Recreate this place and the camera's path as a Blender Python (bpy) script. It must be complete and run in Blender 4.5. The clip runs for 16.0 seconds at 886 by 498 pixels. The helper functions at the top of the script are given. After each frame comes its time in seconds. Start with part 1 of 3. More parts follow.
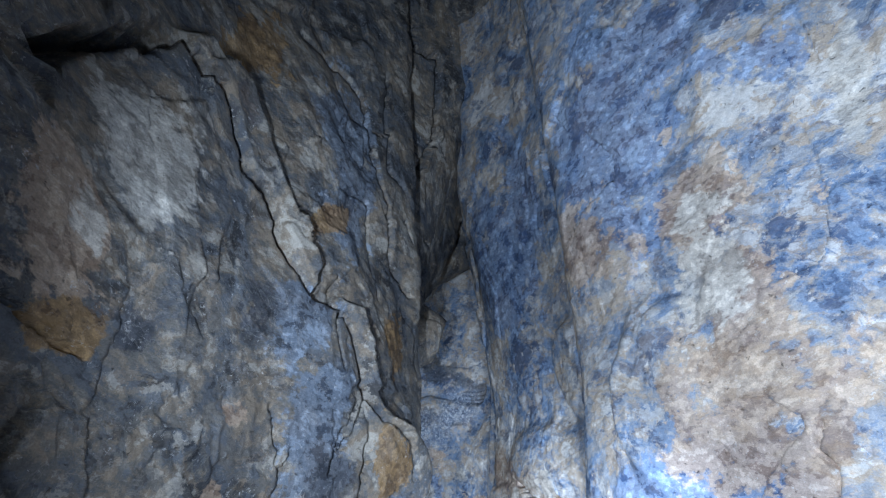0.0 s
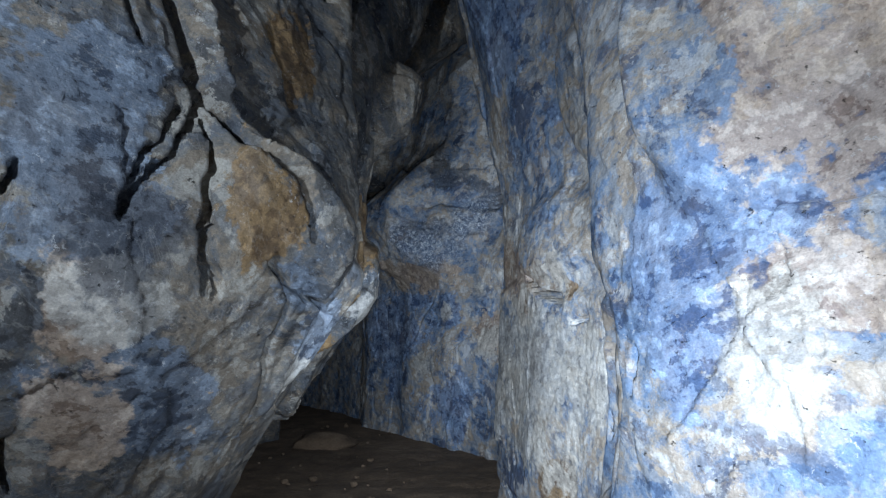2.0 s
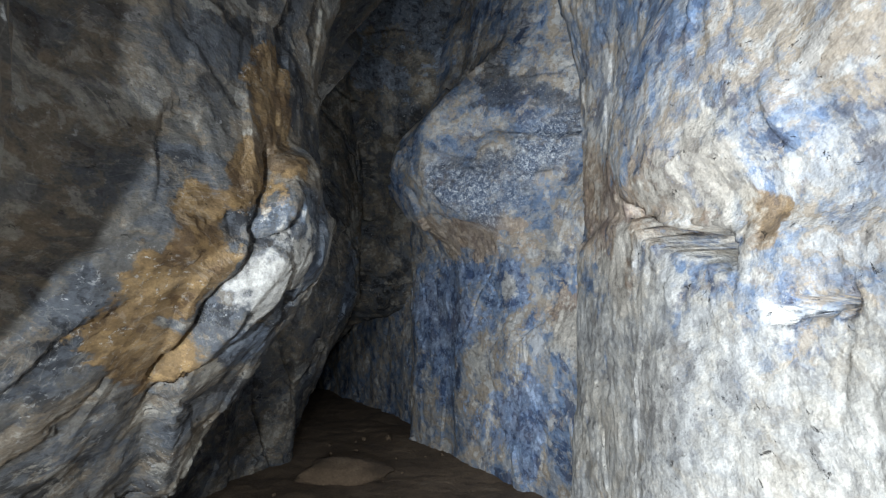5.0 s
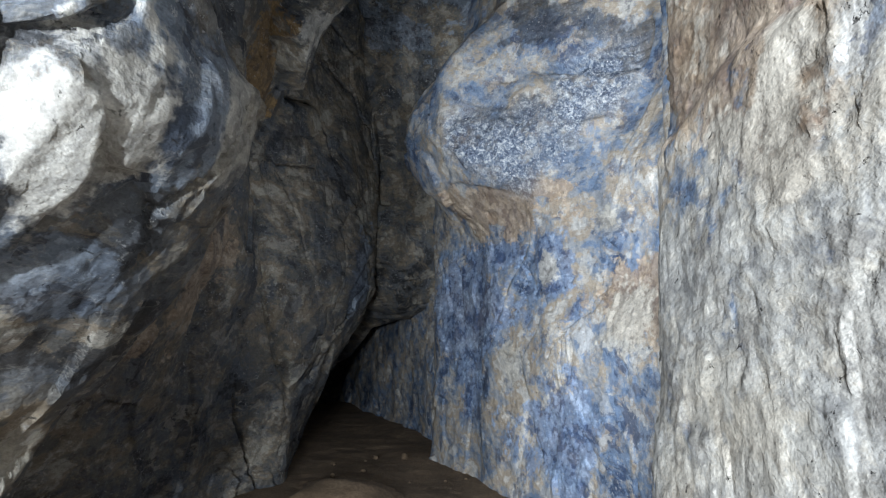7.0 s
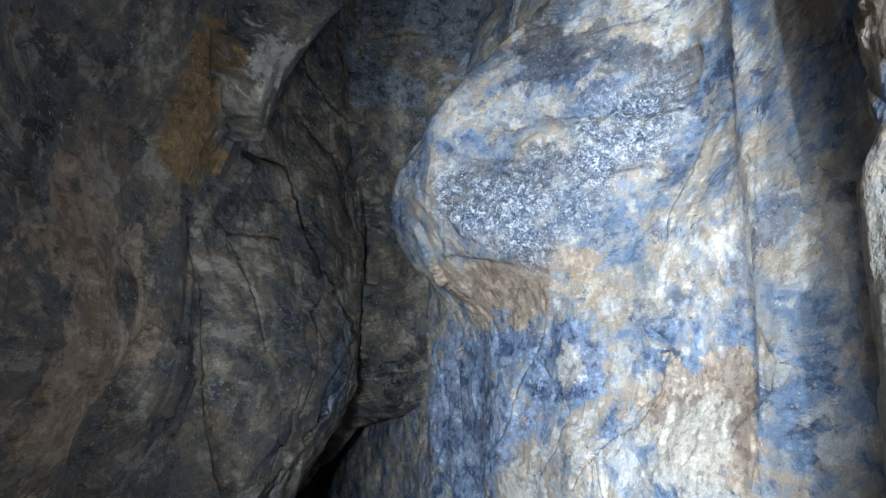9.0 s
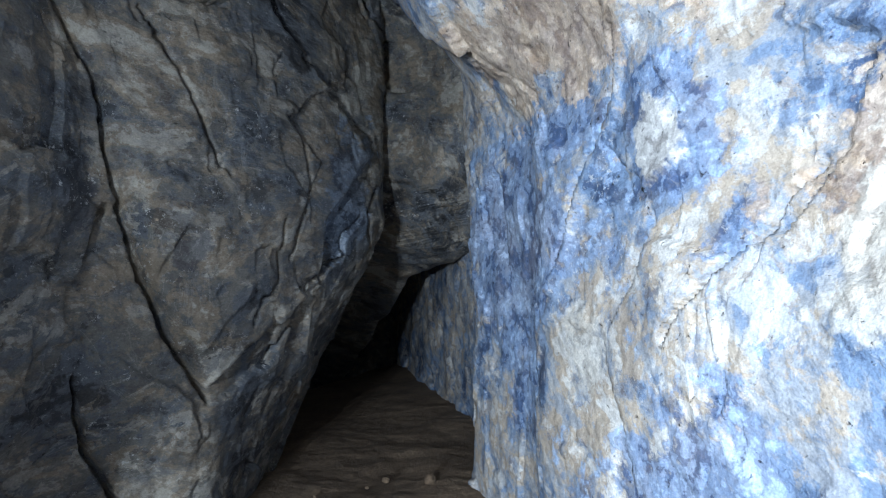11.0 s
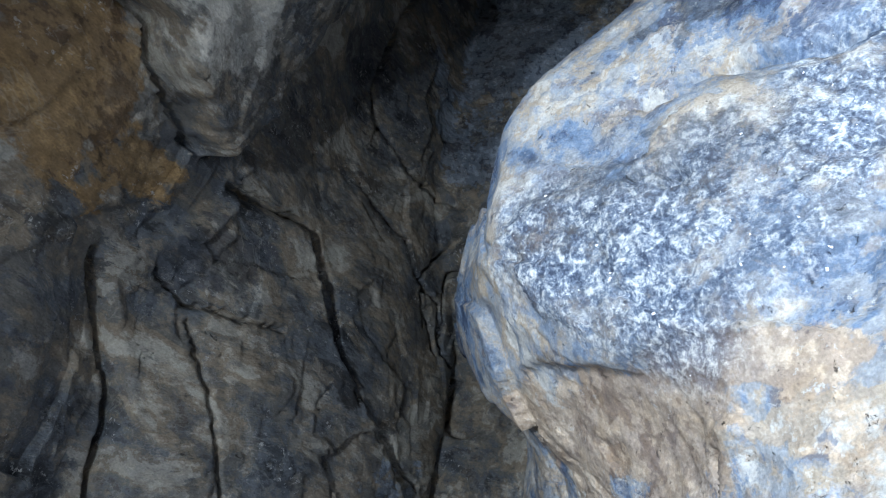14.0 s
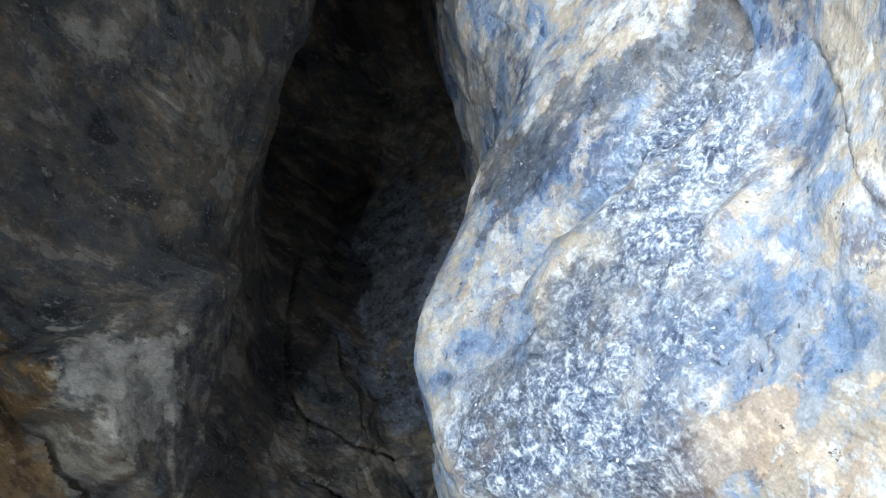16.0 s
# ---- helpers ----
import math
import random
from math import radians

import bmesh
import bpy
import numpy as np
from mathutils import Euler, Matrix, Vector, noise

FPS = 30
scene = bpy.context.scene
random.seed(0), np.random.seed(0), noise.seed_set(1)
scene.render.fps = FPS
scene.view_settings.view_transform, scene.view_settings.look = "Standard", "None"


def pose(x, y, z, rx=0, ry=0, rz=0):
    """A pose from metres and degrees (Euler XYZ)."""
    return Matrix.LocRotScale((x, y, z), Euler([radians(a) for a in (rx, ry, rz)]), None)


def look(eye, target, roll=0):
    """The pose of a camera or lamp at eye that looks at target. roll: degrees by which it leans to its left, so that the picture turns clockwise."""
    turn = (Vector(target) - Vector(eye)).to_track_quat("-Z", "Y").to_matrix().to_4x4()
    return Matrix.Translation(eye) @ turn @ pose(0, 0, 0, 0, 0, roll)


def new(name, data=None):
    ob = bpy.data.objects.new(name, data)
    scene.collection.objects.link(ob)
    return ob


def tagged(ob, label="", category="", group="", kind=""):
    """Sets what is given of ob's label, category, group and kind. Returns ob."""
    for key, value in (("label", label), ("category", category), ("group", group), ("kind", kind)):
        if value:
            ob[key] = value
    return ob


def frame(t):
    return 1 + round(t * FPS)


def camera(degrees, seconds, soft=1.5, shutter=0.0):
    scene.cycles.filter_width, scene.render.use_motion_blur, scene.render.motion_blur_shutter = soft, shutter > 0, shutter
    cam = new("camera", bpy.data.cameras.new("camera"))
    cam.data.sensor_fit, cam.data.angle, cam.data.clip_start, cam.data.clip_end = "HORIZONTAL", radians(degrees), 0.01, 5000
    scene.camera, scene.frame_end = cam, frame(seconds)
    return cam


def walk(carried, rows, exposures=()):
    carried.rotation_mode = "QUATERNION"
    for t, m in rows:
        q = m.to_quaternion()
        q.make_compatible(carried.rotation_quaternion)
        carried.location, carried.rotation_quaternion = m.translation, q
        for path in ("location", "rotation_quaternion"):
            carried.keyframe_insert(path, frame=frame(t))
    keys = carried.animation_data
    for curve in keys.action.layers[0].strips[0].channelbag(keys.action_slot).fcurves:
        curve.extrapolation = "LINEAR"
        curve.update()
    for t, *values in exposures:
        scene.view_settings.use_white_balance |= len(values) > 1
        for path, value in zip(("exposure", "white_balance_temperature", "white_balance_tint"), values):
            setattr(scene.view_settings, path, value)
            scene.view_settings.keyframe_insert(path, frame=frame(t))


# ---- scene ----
# ---------------------------------------------------------------- camera
cam = camera(66.25, 16.0, soft=1.2)
PATH = [
    (0, (0.000, -0.005, 1.695), (0.092, 1.876, 2.369), 2.72),
    (0.5, (0.200, 0.272, 1.434), (0.254, 2.189, 2.002), 1.97),
    (1, (0.536, 0.845, 1.322), (0.560, 2.792, 1.776), 1.79),
    (1.5, (0.631, 1.340, 1.359), (0.623, 3.310, 1.706), 0.65),
    (2, (0.699, 1.821, 1.374), (0.643, 3.804, 1.629), -0.30),
    (2.5, (0.857, 2.304, 1.312), (0.739, 4.291, 1.501), -0.73),
    (3, (0.879, 2.630, 1.380), (0.708, 4.618, 1.520), -1.93),
    (3.2, (0.858, 2.787, 1.354), (0.677, 4.774, 1.495), -2.01),
    (5.3, (0.966, 4.777, 1.480), (0.589, 6.731, 1.675), -0.99),
    (5.5, (0.974, 4.894, 1.451), (0.573, 6.843, 1.653), -0.97),
    (6, (0.999, 5.284, 1.269), (0.555, 7.222, 1.488), -0.59),
    (6.5, (0.970, 5.524, 1.271), (0.518, 7.459, 1.494), -0.57),
    (7, (0.859, 5.794, 1.247), (0.405, 7.726, 1.489), -0.43),
    (7.5, (0.797, 6.040, 1.351), (0.345, 7.965, 1.648), -0.62),
    (8, (0.810, 6.338, 1.397), (0.367, 8.247, 1.800), -0.58),
    (8.5, (0.806, 6.512, 1.390), (0.361, 8.404, 1.859), -0.47),
    (9, (0.692, 6.856, 1.421), (0.238, 8.744, 1.901), -0.35),
    (9.5, (0.649, 7.167, 1.371), (0.131, 9.064, 1.737), -0.43),
    (9.7, (0.646, 7.321, 1.347), (0.108, 9.227, 1.622), -0.95),
    (11.8, (0.620, 8.920, 1.283), (-0.274, 10.707, 1.368), -3.69),
    (12, (0.608, 8.956, 1.356), (-0.318, 10.725, 1.472), -4.14),
    (12.5, (0.584, 8.840, 1.597), (-0.366, 10.582, 1.846), -4.45),
    (13, (0.600, 8.794, 1.573), (-0.326, 10.488, 2.094), -1.65),
    (13.5, (0.566, 8.846, 1.603), (-0.343, 10.471, 2.332), 4.69),
    (14, (0.544, 8.873, 1.637), (-0.338, 10.405, 2.572), 9.16),
    (14.5, (0.559, 8.850, 1.648), (-0.249, 10.272, 2.799), 10.72),
    (15, (0.588, 8.803, 1.626), (-0.131, 10.131, 2.937), 5.37),
    (15.5, (0.621, 8.741, 1.569), (0.022, 10.033, 2.974), -7.84),
    (16, (0.649, 8.825, 1.569), (0.185, 10.120, 3.020), -24.68),
]
walk(cam, [(t, look(eye, target, roll)) for t, eye, target, roll in PATH],
     exposures=[(0, 0.7, 5400, 10), (0.5, 0.5, 5500, 11), (1.0, 0.15, 5550, 10), (3.2, 0.2, 5850, 8), (5.3, 1.05, 6350, 9), (6.3, 1.2, 6350, 9), (7.5, 1.9, 6400, 9), (9.7, 2.15, 5900, 7), (11.8, 2.6, 5700, 7), (13.5, 2.4, 5800, 7), (16, 2.45, 6200, 7)])

# ---------------------------------------------------------------- light: the torch carried along the passage
world = bpy.data.worlds.new("world")
scene.world = world
world.use_nodes = True
world.node_tree.nodes["Background"].inputs[0].default_value = (0.02, 0.025, 0.03, 1)
world.node_tree.nodes["Background"].inputs[1].default_value = 0.02


def torch(place, target, watts, cone):
    data = bpy.data.lights.new("torch_light", "SPOT")
    data.energy, data.spot_size, data.spot_blend = watts, radians(cone), 0.9
    data.shadow_soft_size, data.color = 0.03, (0.86, 0.93, 1.0)
    lamp = new("torch_light", data)
    lamp.matrix_world = look(place, target)
    return tagged(lamp, kind="structure")


torch((-0.32, 0.35, 1.70), (1.65, 3.9, 2.65), 500, 110)
torch((0.66, 1.95, 1.15), (1.08, 4.4, 0.9), 330, 76)
torch((0.60, 4.05, 1.25), (0.72, 7.2, 1.1), 190, 88)
torch((-0.10, 7.65, 1.45), (0.30, 11.0, 1.95), 74, 96)


# ---------------------------------------------------------------- noise and shape helpers
def lattice(seed):
    rng = np.random.RandomState(seed)
    g = rng.normal(size=(256, 3))
    return rng.permutation(256), g / np.linalg.norm(g, axis=1, keepdims=True)


LATTICE = lattice(7)


def perlin(p):
    """Gradient noise at the rows of p."""
    perm, grad = LATTICE
    i = np.floor(p).astype(int)
    f = p - i
    u = f * f * f * (f * (f * 6 - 15) + 10)
    out = 0.0
    for a in (0, 1):
        for b in (0, 1):
            for c in (0, 1):
                h = perm[(perm[(perm[(i[:, 0] + a) & 255] + i[:, 1] + b) & 255] + i[:, 2] + c) & 255]
                d = (grad[h] * (f - (a, b, c))).sum(1)
                w = (u[:, 0] if a else 1 - u[:, 0]) * (u[:, 1] if b else 1 - u[:, 1]) * (u[:, 2] if c else 1 - u[:, 2])
                out = out + w * d
    return out * 1.6


def fbm(p, size, octaves=4, gain=0.5, ridged=False):
    p = p / size
    total, amp, norm = 0.0, 1.0, 0.0
    for _ in range(octaves):
        n = perlin(p)
        total = total + amp * ((1 - 2 * np.abs(n)) if ridged else n)
        norm += amp
        p, amp = p * 2.03 + 17.3, amp * gain
    return total / norm


def ramp(v, a, b):
    t = np.clip((v - a) / (b - a), 0, 1)
    return t * t * (3 - 2 * t)


def blob(y, z, cy, cz, ry, rz, tilt=0.0):
    """1 inside a soft ellipse of the wall, 0 outside it."""
    c, s = math.cos(radians(tilt)), math.sin(radians(tilt))
    a, b = (y - cy) * c + (z - cz) * s, (z - cz) * c - (y - cy) * s
    return 1 - ramp(np.sqrt((a / ry) ** 2 + (b / rz) ** 2), 0.6, 1.15)


def line_distance(y, z, pts):
    best = np.full(y.shape, 9.0)
    for (ya, za), (yb, zb) in zip(pts, pts[1:]):
        dy, dz = yb - ya, zb - za
        t = np.clip(((y - ya) * dy + (z - za) * dz) / (dy * dy + dz * dz + 1e-9), 0, 1)
        best = np.minimum(best, np.hypot(y - ya - t * dy, z - za - t * dz))
    return best


def steps(*spans):
    """Places along an axis: (start, end, step) one after the other."""
    return np.concatenate([np.arange(a, b, s) for a, b, s in spans] + [[spans[-1][1]]])


def sheet(us, vs, place):
    """Vertex rows and quads of a grid; place(u, v) gives the rows."""
    u, v = [g.ravel() for g in np.meshgrid(us, vs, indexing="ij")]
    n, m = len(us), len(vs)
    k = np.arange(n * m).reshape(n, m)
    quads = np.stack([k[:-1, :-1], k[1:, :-1], k[1:, 1:], k[:-1, 1:]], -1).reshape(-1, 4)
    return place(u, v), quads


def mesh_object(name, verts, quads, material, flip=False, masks=()):
    used = np.unique(quads)
    index = np.zeros(len(verts), int)
    index[used] = np.arange(len(used))
    quads = index[quads][:, ::-1] if flip else index[quads]
    me = bpy.data.meshes.new(name)
    me.vertices.add(len(used))
    me.vertices.foreach_set("co", verts[used].astype(np.float32).ravel())
    me.loops.add(quads.size)
    me.loops.foreach_set("vertex_index", quads.astype(np.int32).ravel())
    me.polygons.add(len(quads))
    me.polygons.foreach_set("loop_start", np.arange(0, quads.size, 4, dtype=np.int32))
    me.polygons.foreach_set("use_smooth", np.ones(len(quads), bool))
    me.update()
    for key, values in masks:
        layer = me.attributes.new(key, "FLOAT", "POINT")
        layer.data.foreach_set("value", values[used].astype(np.float32))
    me.materials.append(material)
    return new(name, me)


# ---------------------------------------------------------------- materials
def tools(mat):
    mat.use_nodes = True
    tree = mat.node_tree

    def node(kind, **given):
        made = tree.nodes.new(kind)
        for key, value in given.items():
            socket = made.inputs[key.replace("_", " ")]
            if hasattr(value, "is_output"):
                tree.links.new(value, socket)
            else:
                socket.default_value = value
        return made

    def mix(a, b, fac, mode="MIX"):
        made = tree.nodes.new("ShaderNodeMix")
        made.data_type, made.blend_type = "RGBA", mode
        for socket, value in ((made.inputs[0], fac), (made.inputs[6], a), (made.inputs[7], b)):
            if hasattr(value, "is_output"):
                tree.links.new(value, socket)
            else:
                socket.default_value = (*value, 1) if isinstance(value, tuple) else value
        return made.outputs[2]

    def span(value, a, b, c=0.0, d=1.0):
        made = tree.nodes.new("ShaderNodeMapRange")
        made.interpolation_type = "SMOOTHSTEP"
        tree.links.new(value, made.inputs[0])
        for k, v in zip((1, 2, 3, 4), (a, b, c, d)):
            made.inputs[k].default_value = v
        return made.outputs[0]

    def calc(op, a, b=0.5):
        made = tree.nodes.new("ShaderNodeMath")
        made.operation = op
        for socket, value in zip(made.inputs, (a, b)):
            if hasattr(value, "is_output"):
                tree.links.new(value, socket)
            else:
                socket.default_value = value
        return made.outputs[0]

    def ramp_of(value, *stops):
        made = tree.nodes.new("ShaderNodeValToRGB")
        tree.links.new(value, made.inputs[0])
        band = made.color_ramp
        while len(band.elements) < len(stops):
            band.elements.new(0.5)
        for element, (at, colour) in zip(band.elements, stops):
            element.position, element.color = at, (*colour, 1)
        return made.outputs[0]

    return tree, node, mix, span, calc, ramp_of


def rock_material(name, base, blue, wet=0.62):
    """Weathered cave rock. base: five tones from its darkest to its palest; stains follow the mesh's own layers."""
    mat = bpy.data.materials.new(name)
    tree, node, mix, span, calc, ramp_of = tools(mat)
    place = node("ShaderNodeNewGeometry").outputs["Position"]
    warp = node("ShaderNodeTexNoise", Vector=place, Scale=1.3, Detail=0.0)
    bent = node("ShaderNodeMix")
    bent.data_type, bent.blend_type = "RGBA", "LINEAR_LIGHT"
    bent.inputs[0].default_value = 0.07
    tree.links.new(place, bent.inputs[6]), tree.links.new(warp.outputs["Color"], bent.inputs[7])
    # beds run along the passage: markings are longer that way
    drawn = node("ShaderNodeVectorMath")
    drawn.operation = "MULTIPLY"
    drawn.inputs[1].default_value = (1, .5, 1)
    tree.links.new(bent.outputs[2], drawn.inputs[0])
    here = drawn.outputs[0]
    long_place = node("ShaderNodeVectorMath")
    long_place.operation = "MULTIPLY"
    long_place.inputs[1].default_value = (1, .6, 1)
    tree.links.new(place, long_place.inputs[0])
    place = long_place.outputs[0]

    def noise_at(scale, detail=6.0, rough=0.6, twist=0.0, where=here):
        return node("ShaderNodeTexNoise", Vector=where, Scale=scale, Detail=detail, Roughness=rough, Distortion=twist).outputs["Fac"]

    def layer(key):
        made = node("ShaderNodeAttribute")
        made.attribute_name = key
        return made.outputs["Fac"]

    broad, middle, fine, grain = noise_at(2.3, 8, .62, .2), noise_at(8.5, 6, .6, .15), noise_at(30, 3, .6), noise_at(150, 3, .6, 0, place)
    patch = noise_at(4.7, 7, .66, .3)
    tones = [(k / 4, tone) for k, tone in enumerate(base)]

    def patches(value, low, high):
        """The five tones as patches with ragged, fairly sharp rims."""
        stops = []
        for k, tone in enumerate(base):
            stops += [(max(k * .2 + .025, 0), tone), (min(k * .2 + .165, 1), tone)]
        return ramp_of(span(value, low, high), *stops)

    colour = patches(broad, .30, .70)
    colour = mix(colour, patches(patch, .66, .34), span(noise_at(6.1, 8, .68, .4), .49, .53, .10, .65))
    colour = mix(colour, patches(middle, .34, .66), span(noise_at(3.3, 8, .7, .6), .52, .56, .0, .6))
    ragged = calc("MULTIPLY", calc("SUBTRACT", calc("ADD", calc("MULTIPLY", patch, .5), calc("ADD", calc("MULTIPLY", middle, .25), calc("MULTIPLY", fine, .25))), .5), 3.2)
    blotch = calc("ADD", calc("MULTIPLY", middle, .55), calc("ADD", calc("MULTIPLY", patch, .2), calc("MULTIPLY", fine, .25)))

    def stained(colour, key, dark, light, low=.40, high=.60, most=.80):
        """The stain's own patches, their rims broken up by the grain of the rock."""
        amount = calc("MULTIPLY", span(calc("ADD", layer(key), ragged), low, high), most)
        middle_tone = tuple((a + b) / 2 for a, b in zip(dark, light))
        return mix(colour, ramp_of(blotch, (.38, dark), (.46, dark), (.48, middle_tone), (.54, middle_tone), (.57, light)), amount)

    colour = stained(colour, "blue", *blue)
    colour = stained(colour, "tan", (.28, .195, .13), (.57, .45, .33))
    colour = stained(colour, "ochre", (.15, .085, .03), (.37, .235, .095))
    colour = stained(colour, "pale", (.37, .345, .30), (.68, .645, .57), .45, .72, .75)
    # besides dark rock, this layer holds shade painted into the right wall's hollow
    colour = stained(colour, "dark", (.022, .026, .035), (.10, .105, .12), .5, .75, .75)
    # white and dark flecks, thin pale veins
    fleck = span(noise_at(48, 5, .72, .3, place), .585, .63)
    colour = mix(colour, (.62, .62, .60), calc("MULTIPLY", fleck, span(patch, .48, .68, .05, .75)))
    pit = span(noise_at(34, 5, .7, .5), .36, .27)
    colour = mix(colour, (.03, .028, .026), calc("MULTIPLY", pit, .75))
    vein = calc("ABSOLUTE", calc("SUBTRACT", noise_at(3.1, 5, .6, 1.5), .5))
    colour = mix(colour, (.60, .57, .50), calc("MULTIPLY", span(vein, .012, .0), .14))
    crust = layer("crystal")
    sugar = calc("ADD", calc("MULTIPLY", noise_at(26, 6, .72, .8, place), .62), calc("MULTIPLY", noise_at(90, 3, .7, 0, place), .38))
    colour = mix(colour, ramp_of(sugar, (.42, (.05, .07, .12)), (.50, (.20, .25, .34)), (.56, (.56, .60, .64)), (.63, (.84, .85, .85))), calc("MULTIPLY", crust, span(calc("ADD", calc("MULTIPLY", patch, .6), calc("MULTIPLY", fine, .4)), .38, .54, .30, .95)))
    colour = mix(colour, ramp_of(grain, (.3, (.62, .62, .62)), (.7, (1.2, 1.2, 1.2))), .6, "MULTIPLY")
    crumb = node("ShaderNodeTexVoronoi", Vector=here, Scale=38.0).outputs["Distance"]
    colour = mix(colour, ramp_of(crumb, (.10, (1.16, 1.15, 1.13)), (.42, (1.0, 1.0, 1.0)), (.62, (.60, .60, .62))), span(noise_at(5.3, 6, .7), .46, .58, .0, .45), "MULTIPLY")
    colour = mix(colour, ramp_of(fine, (.34, (.55, .55, .56)), (.5, (1.0, 1.0, 1.0)), (.66, (1.3, 1.28, 1.25))), .28, "MULTIPLY")

    height = calc("ADD", calc("MULTIPLY", noise_at(11, 5, .6), .020), calc("MULTIPLY", fine, .009))
    height = calc("ADD", height, calc("MULTIPLY", grain, .0015))
    height = calc("SUBTRACT", height, calc("MULTIPLY", pit, .012))
    height = calc("ADD", height, calc("MULTIPLY", calc("MULTIPLY", sugar, crust), .03))
    height = calc("SUBTRACT", height, calc("MULTIPLY", crumb, .0022))
    bump = node("ShaderNodeBump", Height=height, Strength=.85, Distance=.9)
    bsdf = tree.nodes["Principled BSDF"]
    tree.links.new(colour, bsdf.inputs["Base Color"])
    tree.links.new(span(middle, .3, .7, wet, .92), bsdf.inputs["Roughness"])
    tree.links.new(bump.outputs[0], bsdf.inputs["Normal"])
    bsdf.inputs["Specular IOR Level"].default_value = .4
    return mat


def dirt_material(name):
    mat = bpy.data.materials.new(name)
    tree, node, mix, span, calc, ramp_of = tools(mat)
    place = node("ShaderNodeNewGeometry").outputs["Position"]
    broad = node("ShaderNodeTexNoise", Vector=place, Scale=3.0, Detail=8.0, Roughness=.65).outputs["Fac"]
    fine = node("ShaderNodeTexNoise", Vector=place, Scale=42.0, Detail=5.0, Roughness=.7).outputs["Fac"]
    colour = ramp_of(broad, (.3, (.11, .075, .045)), (.55, (.19, .13, .08)), (.75, (.27, .20, .13)))
    colour = mix(colour, ramp_of(fine, (.35, (.5, .5, .5)), (.65, (1.2, 1.2, 1.2))), .7, "MULTIPLY")
    bump = node("ShaderNodeBump", Height=calc("ADD", calc("MULTIPLY", broad, .04), calc("MULTIPLY", fine, .02)), Strength=.8, Distance=.8)
    bsdf = tree.nodes["Principled BSDF"]
    tree.links.new(colour, bsdf.inputs["Base Color"])
    tree.links.new(bump.outputs[0], bsdf.inputs["Normal"])
    bsdf.inputs["Roughness"].default_value = .92
    return mat


GREY_ROCK = rock_material("grey_blue_rock", ((.055, .085, .16), (.17, .24, .36), (.32, .34, .37), (.44, .37, .29), (.62, .60, .56)), ((.06, .10, .21), (.33, .44, .63)))
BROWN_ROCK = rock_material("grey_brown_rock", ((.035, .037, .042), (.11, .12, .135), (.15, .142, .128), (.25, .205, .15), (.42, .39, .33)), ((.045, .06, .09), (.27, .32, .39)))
DIRT = dirt_material("cave_dirt")
DIRT_STONE = dirt_material("dusty_stone")
CRYSTAL = bpy.data.materials.new("calcite")
CRYSTAL.use_nodes = True
CRYSTAL.node_tree.nodes["Principled BSDF"].inputs["Base Color"].default_value = (.80, .81, .80, 1)
CRYSTAL.node_tree.nodes["Principled BSDF"].inputs["Roughness"].default_value = .35

U = 2.8      # metres to one unit of the plan below
Z0 = 1.7     # height of the plan's zero above the floor


def profile(y, at, out):
    """A profile along the passage, with its corners rounded off."""
    return sum(w * np.interp(y + d, at, out) for d, w in ((-.045, .15), (-.02, .22), (0, .26), (.02, .22), (.045, .15)))


def left_x(y, z):
    """How far the left rock face stands out at each place, in plan units."""
    x = profile(y, [-2.5, 0, .8, 1.25, 1.5, 1.7, 1.9, 1.95, 2.03, 2.15, 2.3, 2.5, 2.7, 2.75, 2.85, 3.1, 3.4, 3.55, 3.75, 3.85, 4.1, 4.3, 4.55, 4.62, 4.75, 5.2, 6.5],
                  [-.4, -.45, -.38, -.24, -.05, .03, .06, .05, -.07, -.03, -.01, -.02, -.05, -.10, -.30, -.40, -.52, -.54, -.62, -.60, -.56, -.54, -.54, -.57, -.78, -1.5, -2.3])
    low = profile(y, [0, 1, 1.5, 1.9, 2.1, 2.3, 2.85, 3.3, 4.0, 4.6, 6], [.1, .2, .55, .6, .6, .75, .75, .35, .12, .6, .5])
    up = profile(y, [0, 1, 1.6, 2.3, 2.6, 3.0, 3.4, 3.6, 4.0, 5], [.0, -.25, -.3, .15, .25, .4, .5, .45, .05, .05])
    x = x + low * np.minimum(z, 0) + up * np.maximum(z - .3, 0)
    # rock that closes the cleft above the low opening at the far end, and higher up the chimney
    back = .8 * ramp(y + .30 * ramp(z, .45, .85) + .12 * ramp(z, -.1, .2), 4.74, 4.90) * ramp(z - .02 + .5 * (y - 4.76), -.05, .05)
    x = x + .9 * np.maximum(z - .62, 0) * np.exp(-((y - 3.25) / .35) ** 2)
    # the split mass stands proud of the rock above its crack
    edge = np.interp(y, [.84, 1.03, 1.16, 1.24, 1.31, 1.34, 1.47, 1.505, 1.573, 1.65, 1.746, 1.8], [.59, .75, .74, .64, .50, .39, .38, .19, .155, .12, .04, -.1])
    under = edge - z
    proud = ramp(under, -.012, .012) * np.exp(-np.maximum(under, 0) / .22) * ramp(y, .8, 1.05) * (1 - ramp(y, 1.68, 1.80))
    x = x + .05 * proud - .045 * blob(y, z, 1.6, .42, .32, .28) + .10 * blob(y, z, 2.50, .53, .13, .13)
    return x + back + .08 * ramp(y, 4.58, 4.64) * blob(y, z, 4.70, .30, .09, .10)


